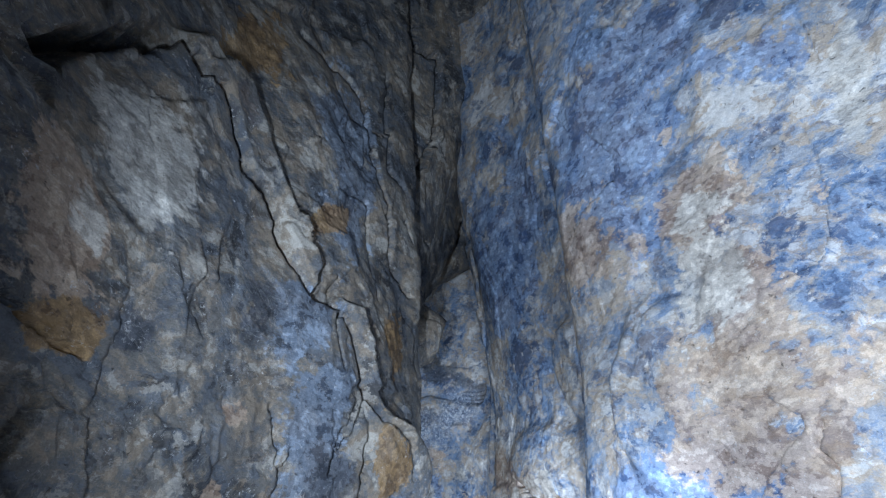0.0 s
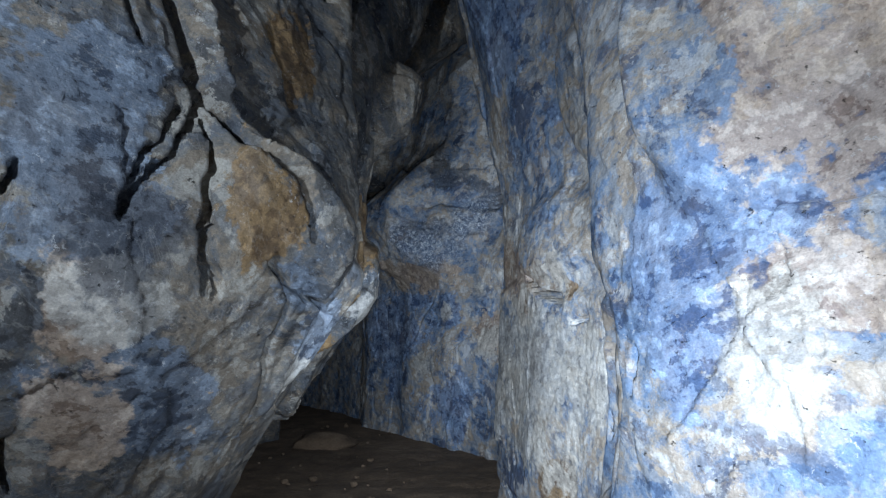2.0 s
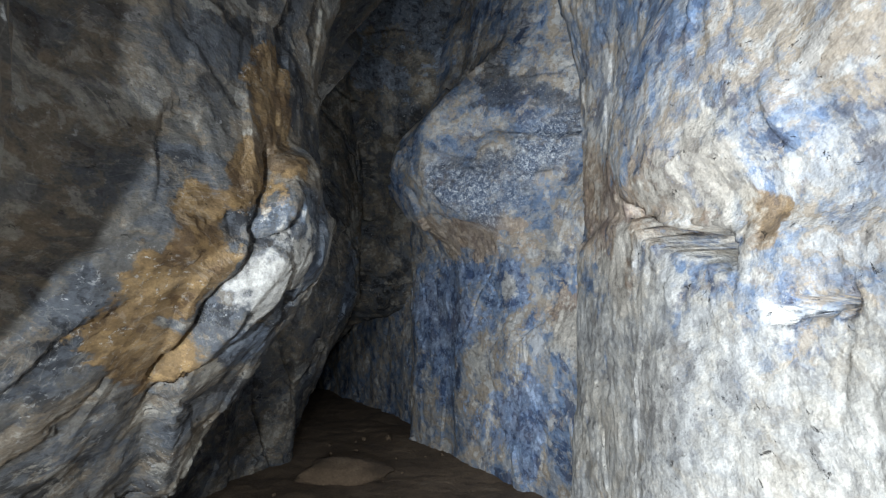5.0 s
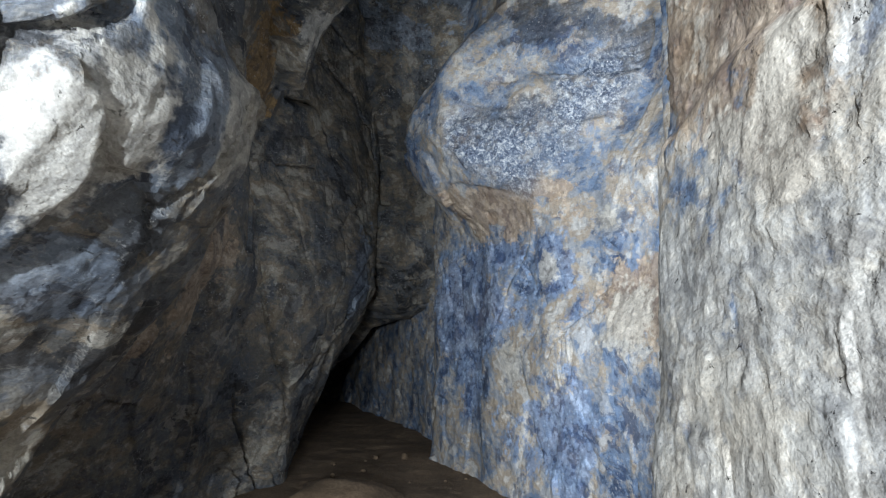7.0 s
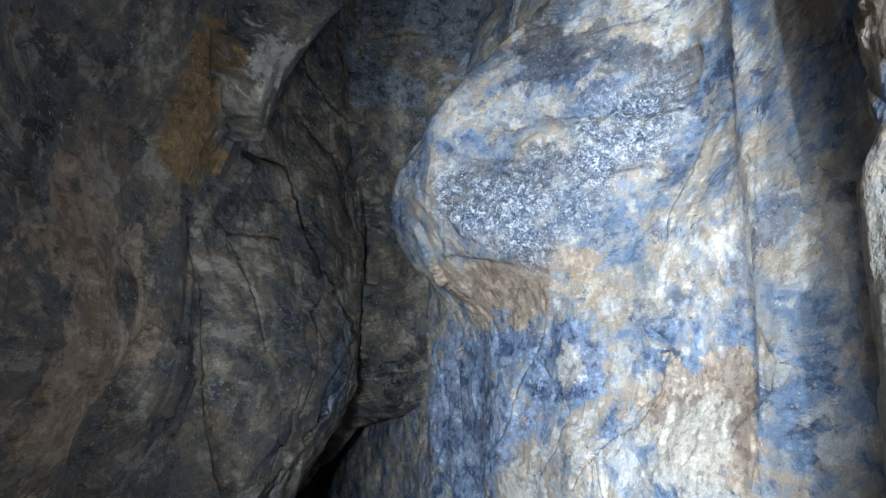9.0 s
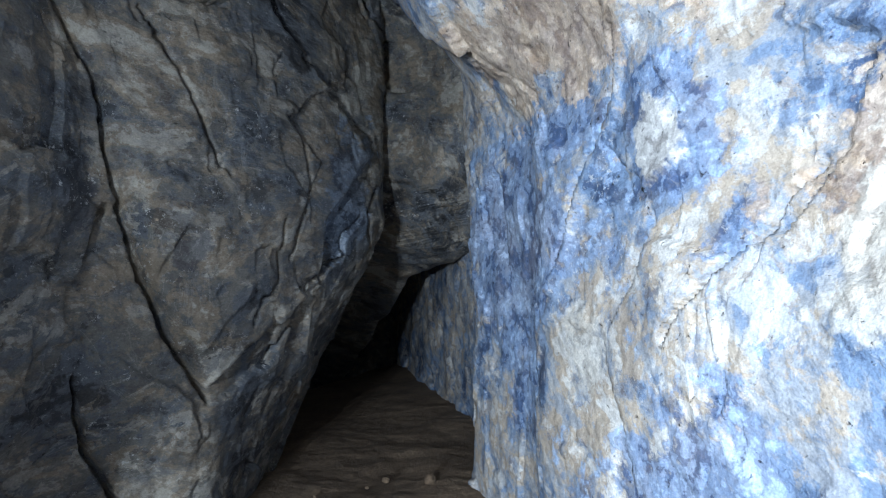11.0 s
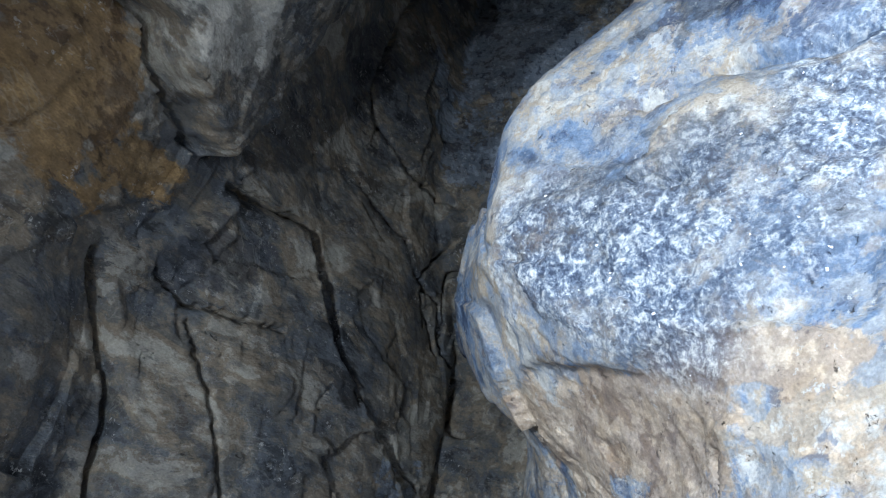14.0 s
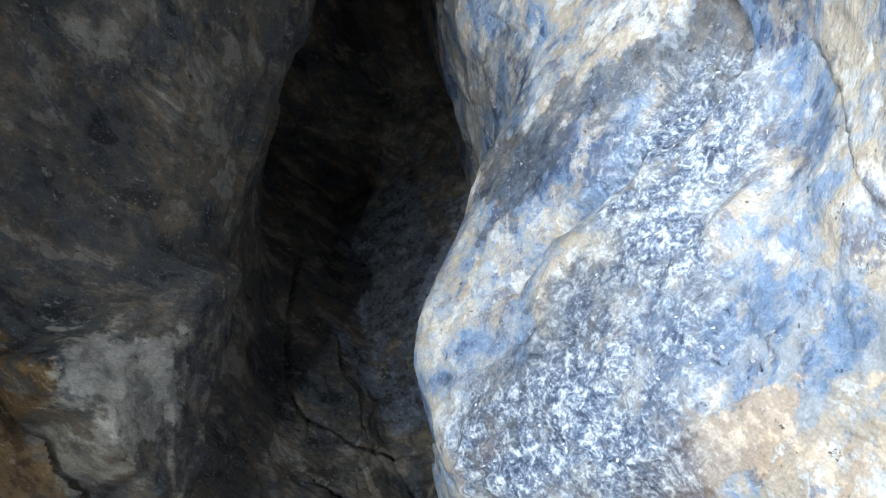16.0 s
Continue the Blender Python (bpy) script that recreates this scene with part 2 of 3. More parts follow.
def right_x(y, z):
    x = profile(y, [-2.5, 0, .8, 1.1, 1.3, 1.45, 1.62, 1.70, 1.85, 2.1, 2.32, 2.6, 2.78, 2.83, 2.95, 3.2, 3.4, 3.5, 3.86, 4.04, 4.2, 4.45, 4.8, 5.2, 6.5],
                  [.75, .85, .76, .62, .54, .47, .43, .45, .54, .52, .45, .41, .375, .39, .5, .46, .37, .33, .12, -.01, -.07, -.28, -.36, -.60, -1.5])
    up = profile(y, [0, 1, 1.7, 2.5, 3.0, 3.4, 3.7, 4.4, 5], [.1, -.05, -.15, -.3, -.1, .05, .05, .15, .1])
    low = profile(y, [0, 2, 3, 3.4, 4.2, 5], [.0, .05, .05, -.05, .05, .0])
    x = x + low * np.minimum(z, 0) + up * np.maximum(z - .3, 0)
    x = x + (.06 + .10 * ramp(z, .18, .42)) * ramp(y, 3.28, 3.42) * (1 - ramp(y, 3.64, 3.80)) * ramp(z, -.25, 0)
    x = x + .05 * blob(y, z, 1.66, -.22, .12, .2) - .05 * blob(y, z, 1.34, .2, .12, .2) - .05 * blob(y, z, 1.96, .36, .15, .15)
    rise = ramp(y, 3.62, 3.79) * (1 - ramp(y, 4.1, 4.5)) * ramp(z, .08, .42) * (1 - ramp(z, .5, .85))
    return x - .27 * rise


# cracks: half width in metres (negative: a raised vein), and the line that each follows (along, height)
LEFT_CRACKS = {
    "main": (0.042, [(0.584, 0.371), (0.711, 0.491), (0.833, 0.586), (0.967, 0.704), (0.963, 0.678), (1.034, 0.669), (1.12, 0.631), (1.152, 0.556), (1.231, 0.525), (1.253, 0.464), (1.286, 0.407), (1.327, 0.369), (1.415, 0.372), (1.447, 0.302), (1.47, 0.198)]),
    "upper": (0.026, [(1.473, 1.088), (1.629, 1.083), (1.692, 1.036), (1.681, 0.888), (1.701, 0.78), (1.754, 0.571), (1.847, 0.52)]),
    "high": (0.032, [(1.93, 1.458), (2.169, 1.546), (2.198, 1.344), (2.194, 1.199), (2.136, 1.03)]),
    "thin": (0.02, [(1.814, 1.217), (1.749, 0.856), (1.828, 0.842)]),
    "thin2": (0.009, [(1.487, 0.674), (1.633, 0.698), (1.656, 0.581), (1.634, 0.441)]),
    "rim": (0.012, [(0.652, 0.169), (0.708, 0.144), (0.762, 0.138), (0.816, 0.13)]),
    "foot": (0.011, [(1.457, 0.184), (1.431, 0.111), (1.385, 0.021)]),
    "foot2": (0.011, [(1.243, 0.127), (1.279, 0.063), (1.293, -0.023)]),
    "flake": (0.011, [(1.462, 0.435), (1.376, 0.31), (1.391, 0.226)]),
    "fork": (0.011, [(1.435, 0.166), (1.384, 0.032)]),
    "fork2": (0.011, [(1.459, 0.173), (1.473, 0.09), (1.472, 0.01), (1.5, -0.066)]),
    "lip": (0.028, [(1.471, 0.202), (1.499, 0.148), (1.583, 0.11), (1.623, 0.033)]),
    "lip2": (0.02, [(1.755, 0.559), (1.858, 0.521)]),
    "lip2_b": (0.02, [(2.344, 0.614), (2.4, 0.597)]),
    "lip3": (0.02, [(1.835, 0.736), (1.866, 0.661)]),
    "lip3_b": (0.02, [(2.229, 0.829), (2.332, 0.843)]),
    "back": (0.012, [(1.299, 0.059), (1.289, -0.052), (1.337, -0.204)]),
    "back2": (0.01, [(1.385, -0.231), (1.418, -0.284)]),
    "nose": (0.014, [(1.564, -0.011), (1.644, -0.06), (1.688, -0.153), (1.741, -0.209), (1.76, -0.28), (1.741, -0.336)]),
    "nose2": (0.012, [(1.645, -0.057), (1.669, -0.053), (1.846, -0.076)]),
    "nose3": (0.011, [(1.476, 0.052), (1.484, -0.014), (1.514, -0.066)]),
    "bed": (0.022, [(2.349, -0.144), (2.347, -0.108), (2.347, -0.068), (2.357, -0.025), (2.347, 0.01), (2.378, 0.067), (2.4, 0.117)]),
    "bed2": (0.012, [(2.375, -0.175), (2.385, -0.144), (2.393, -0.11)]),
    "bed3": (0.024, [(2.66, -0.357), (2.677, -0.294), (2.633, -0.231), (2.625, -0.155), (2.64, -0.086), (2.674, -0.041)]),
    "bed4": (0.01, [(2.564, -0.086), (2.531, -0.047), (2.606, 0.037)]),
    "bed5": (0.012, [(2.345, -0.006), (2.373, 0.018), (2.413, 0.043)]),
    "bed6": (0.012, [(3.755, -0.276), (3.791, -0.397), (3.864, -0.525), (3.901, -0.601)]),
    "long": (0.018, [(3.646, 0.312), (3.765, 0.157), (3.787, 0.006), (3.855, -0.132), (3.925, -0.255), (3.998, -0.348)]),
    "spine": (0.016, [(3.782, 0.508), (3.975, 0.548), (4.087, 0.483), (4.156, 0.364), (4.286, 0.259), (4.498, 0.201)]),
    "hair": (0.01, [(3.733, 0.342), (3.817, 0.318), (3.987, 0.35)]),
    "hair2": (0.009, [(3.823, 0.294), (3.901, 0.195), (3.979, 0.047)]),
    "cleft": (0.016, [(4.31, 0.625), (4.445, 0.602), (4.482, 0.522)]),
    "hair3": (0.009, [(4.111, -0.025), (4.132, -0.136), (4.082, -0.216)]),
    "jag": (0.014, [(4.443, 0.686), (4.469, 0.604), (4.501, 0.505), (4.641, 0.48), (4.639, 0.353)]),
    "jag2": (0.01, [(4.36, 0.593), (4.417, 0.56), (4.474, 0.498)]),
    "hair4": (0.008, [(4.146, 0.187), (4.195, 0.052), (4.164, -0.092)]),
    "hair5": (0.01, [(4.42, -0.001), (4.373, -0.04), (4.389, -0.087), (4.248, -0.142), (4.237, -0.225), (4.174, -0.306)]),
    "jag3": (0.014, [(4.522, 0.082), (4.457, 0.005), (4.571, -0.099)]),
    "hang": (0.014, [(3.38, 0.557), (3.445, 0.524), (3.495, 0.525), (3.533, 0.493), (3.594, 0.486), (3.681, 0.486)]),
    "hang2": (0.016, [(3.637, 0.785), (3.74, 0.84), (3.682, 0.734), (3.715, 0.738), (3.714, 0.648), (3.742, 0.631), (3.7, 0.492)]),
    "deep": (0.012, [(4.121, 1.369), (4.057, 1.098), (4.039, 0.942), (4.071, 0.872), (4.231, 0.818), (4.345, 0.826)]),
    "deep2": (0.014, [(4.345, 0.826), (4.406, 0.725), (4.349, 0.624), (4.406, 0.543)]),
    "hair6": (0.009, [(3.815, 0.523), (4.009, 0.544), (4.105, 0.444), (4.212, 0.295)]),
    "hair7": (0.009, [(4.087, 0.707), (4.269, 0.679)]),
    "hair8": (0.009, [(4.35, 1.121), (4.372, 1.133)]),
}
RIGHT_CRACKS = {
    "side": (0.013, [(1.039, 0.127), (1.054, 0.083), (1.032, 0.058), (1.029, 0.019)]),
    "side2": (0.013, [(1.497, -0.136), (1.503, -0.181)]),
    "side2_b": (0.013, [(1.778, -0.24), (1.766, -0.278)]),
    "side3": (0.012, [(2.156, -0.089), (2.073, -0.078)]),
    "ledge": (0.026, [(2.476, 0.039), (2.355, -0.004), (2.289, -0.019), (2.247, -0.03), (2.213, -0.039)]),
    "ridge": (-0.03, [(3.773, 0.144), (3.831, 0.097), (3.857, 0.048), (3.942, -0.061), (4.01, -0.17)]),
    "crest": (0.012, [(3.726, 0.476), (3.711, 0.493), (3.703, 0.48), (3.694, 0.465), (3.686, 0.485)]),
    "nub": (0.01, [(3.724, 0.378), (3.72, 0.366), (3.72, 0.352)]),
    "low": (0.012, [(3.638, -0.066), (3.693, -0.133), (3.775, -0.219)]),
    "seam": (0.01, [(3.821, 0.135), (3.94, -0.013), (4.003, -0.137)]),
}
LEFT_OCHRE = [
    (0.757, 0.15, 0.056, 0.014, -0.009, 0.023),
    (1.272, 0.884, 0.099, 0.076, 0.012, 0.083),
    (1.515, 0.058, 0.022, 0.004, -0.016, 0.07),
    (1.465, 0.581, 0.074, 0.048, -0.002, 0.023),
    (2.273, 0.003, 0.036, 0.011, -0.005, 0.072),
    (2.327, 0.075, 0.044, 0.018, -0.001, 0.032),
    (3.46, 0.41, 0.051, 0.025, -0.05, 0.048),
    (3.477, 0.458, 0.027, 0.024, -0.088, 0.069),
    (3.623, 0.423, 0.037, 0.028, -0.027, 0.013),
    (1.736, 0.353, 0.053, 0.023, 0.022, 0.078),
    (1.539, 0.039, 0.033, 0.007, -0.011, 0.045),
    (2.299, -0.123, 0.061, -0.004, -0.028, 0.031),
    (2.424, 0.187, 0.052, 0.019, -0.002, 0.057),
]
RIGHT_OCHRE = [
    (2.217, -0.447, -0.065, 0.014, 0.003, 0.047),
    (2.169, -0.018, -0.024, -0.005, -0.001, 0.019),
]
LEFT_TAN = [
    (0.72, 0.289, 0.085, 0.038, -0.044, 0.105),
    (1.131, 0.101, 0.045, 0.014, -0.006, 0.028),
    (1.127, -0.043, 0.043, 0.006, -0.026, 0.057),
    (1.382, -0.093, 0.028, -0.0, -0.021, 0.048),
    (1.455, -0.222, 0.052, -0.007, -0.03, 0.06),
    (3.28, 0.066, 0.175, 0.038, -0.036, 0.182),
    (3.063, -0.149, 0.091, -0.005, -0.069, 0.075),
]
RIGHT_TAN = [
    (1.144, 0.227, -0.126, -0.016, -0.026, 0.213),
    (1.212, 0.54, -0.071, -0.027, -0.025, 0.134),
    (1.133, 0.276, -0.081, -0.037, -0.013, 0.154),
    (1.213, -0.079, -0.091, -0.003, -0.001, 0.044),
    (1.538, 0.558, -0.137, -0.073, -0.031, 0.107),
    (2.483, -0.04, -0.092, -0.019, 0.001, 0.048),
    (2.242, -0.014, -0.031, -0.015, -0.001, 0.014),
    (3.97, 0.172, -0.191, -0.047, -0.099, 0.049),
    (3.467, -0.104, -0.125, -0.003, 0.027, 0.078),
    (3.731, 0.189, -0.045, -0.015, -0.011, 0.018),
    (3.763, 0.339, -0.009, -0.007, -0.01, 0.028),
    (3.886, 0.15, -0.124, -0.05, -0.055, 0.038),
    (2.631, 0.053, -0.319, -0.034, -0.015, 0.083),
]
LEFT_BLUE = [
    (1.303, 0.31, 0.103, 0.03, -0.006, 0.065),
    (1.561, 0.788, 0.11, 0.06, -0.003, 0.213),
    (1.356, 0.091, 0.074, 0.019, -0.02, 0.105),
    (1.538, -0.202, 0.122, -0.004, -0.053, 0.067),
    (2.472, -0.11, 0.061, 0.003, -0.033, 0.03),
    (2.523, 0.017, 0.06, 0.014, -0.002, 0.03),
    (4.361, 1.409, 0.048, -0.04, -0.01, 0.35),
    (4.314, 0.994, 0.045, 0.015, -0.061, 0.135),
    (1.813, -0.102, 0.132, -0.0, -0.149, 0.073),
    (4.358, 0.053, 0.114, 0.001, 0.019, 0.145),
    (2.458, 0.006, 0.077, 0.008, 0.0, 0.053),
]
RIGHT_BLUE = [
    (1.442, 0.773, -0.188, -0.088, -0.056, 0.24),
    (1.25, 0.964, -0.178, -0.122, -0.015, 0.093),
    (2.254, 0.803, -0.189, -0.06, -0.109, 0.279),
    (1.333, -0.024, -0.122, -0.01, -0.002, 0.084),
    (1.178, 0.038, -0.078, -0.013, -0.003, 0.045),
    (1.111, -0.16, -0.079, 0.005, -0.003, 0.05),
    (4.243, -0.128, -0.319, -0.005, 0.011, 0.176),
    (3.759, -0.423, -0.153, 0.024, -0.007, 0.119),
    (4.281, -0.083, -0.28, -0.007, 0.006, 0.14),
    (3.777, 0.022, -0.055, -0.008, -0.003, 0.079),
    (4.021, 0.056, -0.101, -0.014, -0.003, 0.037),
    (1.408, -0.112, -0.046, -0.002, -0.002, 0.075),
    (3.968, 0.051, -0.068, -0.012, -0.008, 0.032),
    (4.269, -0.1, -0.26, 0.012, -0.011, 0.092),
    (2.33, -0.03, 0.03, 0.0, 0.0, 0.022),
]
LEFT_PALE = [
    (0.884, 0.424, 0.148, 0.077, -0.003, 0.141),
    (2.429, -0.01, 0.072, 0.015, -0.017, 0.058),
    (3.557, 0.606, 0.074, 0.076, -0.077, 0.034),
    (1.4, -0.075, 0.069, 0.006, -0.026, 0.042),
    (2.604, 0.018, 0.054, 0.017, -0.006, 0.042),
    (1.838, -0.192, 0.127, -0.012, -0.108, 0.063),
]
RIGHT_PALE = [
    (2.42, -0.2, 0.5, 0.0, 0.0, 0.3),
    (2.7, -0.2, 0.35, 0.0, 0.0, 0.32),
    (1.208, 0.421, -0.091, -0.026, -0.018, 0.161),
    (0.912, 0.657, -0.036, -0.022, -0.02, 0.115),
    (2.049, -0.124, -0.18, 0.002, 0.012, 0.082),
    (1.283, -0.124, -0.079, 0.001, -0.002, 0.077),
    (2.308, -0.164, -0.081, 0.001, -0.002, 0.073),
    (2.432, -0.09, -0.103, -0.013, -0.0, 0.073),
    (2.404, -0.226, -0.089, 0.013, -0.0, 0.042),
    (3.601, 0.08, -0.053, -0.013, -0.004, 0.041),
    (3.503, -0.145, -0.101, 0.003, 0.018, 0.087),
    (3.964, -0.247, -0.103, 0.011, -0.003, 0.098),
    (3.693, 0.388, -0.006, -0.009, -0.0, 0.059),
    (2.145, -0.216, -0.253, 0.019, -0.0, 0.087),
    (3.792, -0.003, -0.038, -0.006, -0.009, 0.056),
]
LEFT_DARK = [
    (0.908, 0.179, 0.083, 0.02, -0.012, 0.043),
    (1.171, 0.714, 0.078, 0.052, -0.013, 0.055),
    (3.364, 0.102, 0.082, 0.018, -0.011, 0.056),
    (3.917, -0.084, 0.067, 0.001, -0.012, 0.049),
    (3.794, 0.391, 0.112, 0.063, -0.038, 0.054),
    (1.404, 0.01, 0.066, 0.01, -0.008, 0.064),
    (1.19, 0.295, 0.083, 0.044, -0.016, 0.07),
    (3.708, -0.022, 0.057, -0.003, -0.002, 0.057),
    (3.957, 0.944, 0.133, 0.131, -0.047, 0.033),
]
RIGHT_DARK = [
    (3.762, 0.709, -0.023, -0.035, 0.034, 0.101),
    (3.74, 0.359, -0.037, -0.02, -0.026, 0.092),
    (3.712, 0.629, -0.06, -0.045, 0.011, 0.102),
]
LEFT_CRYSTAL = [
]
RIGHT_CRYSTAL = [
    (3.759, 0.314, -0.038, -0.026, -0.014, 0.084),
    (3.668, 0.456, -0.021, -0.024, -0.0, 0.035),
    (3.74, 0.288, -0.034, -0.023, -0.019, 0.047),
    (3.687, 0.367, -0.01, -0.012, 0.001, 0.072),
    (3.666, 0.436, -0.019, -0.015, -0.001, 0.057),
]


def cells(p, size, seed):
    """Broken facets: each cell of rock is tilted its own way."""
    rng = np.random.RandomState(seed)
    shift, tilt = rng.rand(512, 3), rng.normal(size=(512, 3)) * .6
    q = p / size
    base = np.floor(q).astype(int)
    near, out = np.full(len(q), 9.0), np.zeros(len(q))
    for a in (-1, 0, 1):
        for b in (-1, 0, 1):
            for c in (-1, 0, 1):
                k = base + (a, b, c)
                h = (k[:, 0] * 73 + k[:, 1] * 157 + k[:, 2] * 311) & 511
                off = q - k - shift[h]
                d = (off * off).sum(1)
                hit = d < near
                near = np.where(hit, d, near)
                out = np.where(hit, (off * tilt[h]).sum(1) + tilt[h, 0] * .5, out)
    return out


def stain(y, z, spots, wobble, grow):
    """How strongly a stain shows: soft slanted ellipses (centre, two half axes) with ragged rims."""
    out = np.zeros(len(y))
    for cy, cz, ay, az, by, bz in spots:
        det = ay * bz - az * by
        if abs(det) < 1e-6:
            continue
        dy, dz = y - cy, z - cz
        a, b = (dy * bz - dz * by) / det, (dz * ay - dy * az) / det
        out = np.maximum(out, 1 - ramp(np.sqrt(a * a + b * b) / grow + wobble, .15, 1.50))
    return out


def carve(y, z, p, lines):
    """Depth of the cracks, in metres, at each place of the wall."""
    wy, wz = .010 * fbm(p + 3, .12, 3), .010 * fbm(p + 77, .12, 3)
    rough = 1 + .5 * fbm(p + 5, .2, 2)
    cut = np.zeros(len(y))
    for width, pts in lines.values():
        d = line_distance(y + wy, z + wz, pts) * U
        half = max(abs(width), .011)
        near = d < half * 4
        shape = np.exp(-np.abs(d[near] / (half * rough[near])) ** 5)
        if width < 0:
            cut[near] -= .03 * shape
        else:
            cut[near] = np.maximum(cut[near], (.04 + (7 if half > .025 else 4) * half) * shape)
    return cut


def outcrop(y, z, pts):
    """Whether a place of the wall lies inside a closed outline."""
    inside = np.zeros(len(y), bool)
    for (ya, za), (yb, zb) in zip(pts, pts[1:] + pts[:1]):
        cross = (za > z) != (zb > z)
        inside ^= cross & (y < ya + (z - za) / (zb - za + 1e-12) * (yb - ya))
    return inside


# rock masses that part from the wall along cracks: name, label, how far each stands proud, outline (along, height)
LEFT_BLOCKS = [
    ("rock_nose", "grey-brown jutting rock bulge split by dark cracks", .04, [(1.46, 0.18), (1.62, 0.14), (1.75, 0.05), (1.93, 0.02), (1.95, -0.07), (1.86, -0.2), (1.77, -0.27), (1.72, -0.15), (1.69, -0.06), (1.59, 0), (1.5, 0.05)]),
    ("rock_slab", "slanting slab of blue-grey rock below an ochre bed", 0.09, [(2.352, -0.144), (2.347, -0.068), (2.357, -0.025), (2.347, 0.01), (2.4, 0.117), (2.488, 0.157), (2.566, 0.093), (2.70, 0.085), (2.659, -0.036), (2.625, -0.155), (2.633, -0.231), (2.66, -0.357), (2.51, -0.33)]),
    ("rock_overhang", "pale tan block of rock hanging over the cleft", 0.16, [(3.445, 0.524), (3.495, 0.525), (3.533, 0.493), (3.609, 0.49), (3.69, 0.489), (3.742, 0.631), (3.714, 0.648), (3.715, 0.738), (3.74, 0.84), (3.637, 0.806), (3.614, 0.833), (3.386, 0.559)]),
    ("rock_pillar", "tall grey rock buttress between two long cracks", 0.07, [(3.782, 0.508), (3.975, 0.548), (4.156, 0.364), (4.407, 0.205), (4.454, 0.134), (4.277, -0.017), (4.32, -0.154), (3.994, -0.335), (3.855, -0.132), (3.765, 0.157), (3.646, 0.312)]),
]
RIGHT_BLOCKS = [
    ("rock_bulge", "smooth cream-white rounded bulge of flowstone rock", 0.035, [(1.62, -.55), (1.62, -.06), (1.9, -.03), (2.14, -.01), (2.26, .0), (2.37, .025), (2.6, .05), (2.82, .03), (2.92, -.1), (2.92, -.55)]),
    ("rock_block", "jutting rock block with a sugary white crystal crust", 0.05, [(3.755, 0.392), (3.73, 0.471), (3.711, 0.489), (3.695, 0.462), (3.687, 0.482), (3.672, 0.492), (3.67, 0.277), (3.687, 0.243), (3.712, 0.209), (3.815, 0.202), (3.982, 0.27), (3.84, 0.351)]),
]


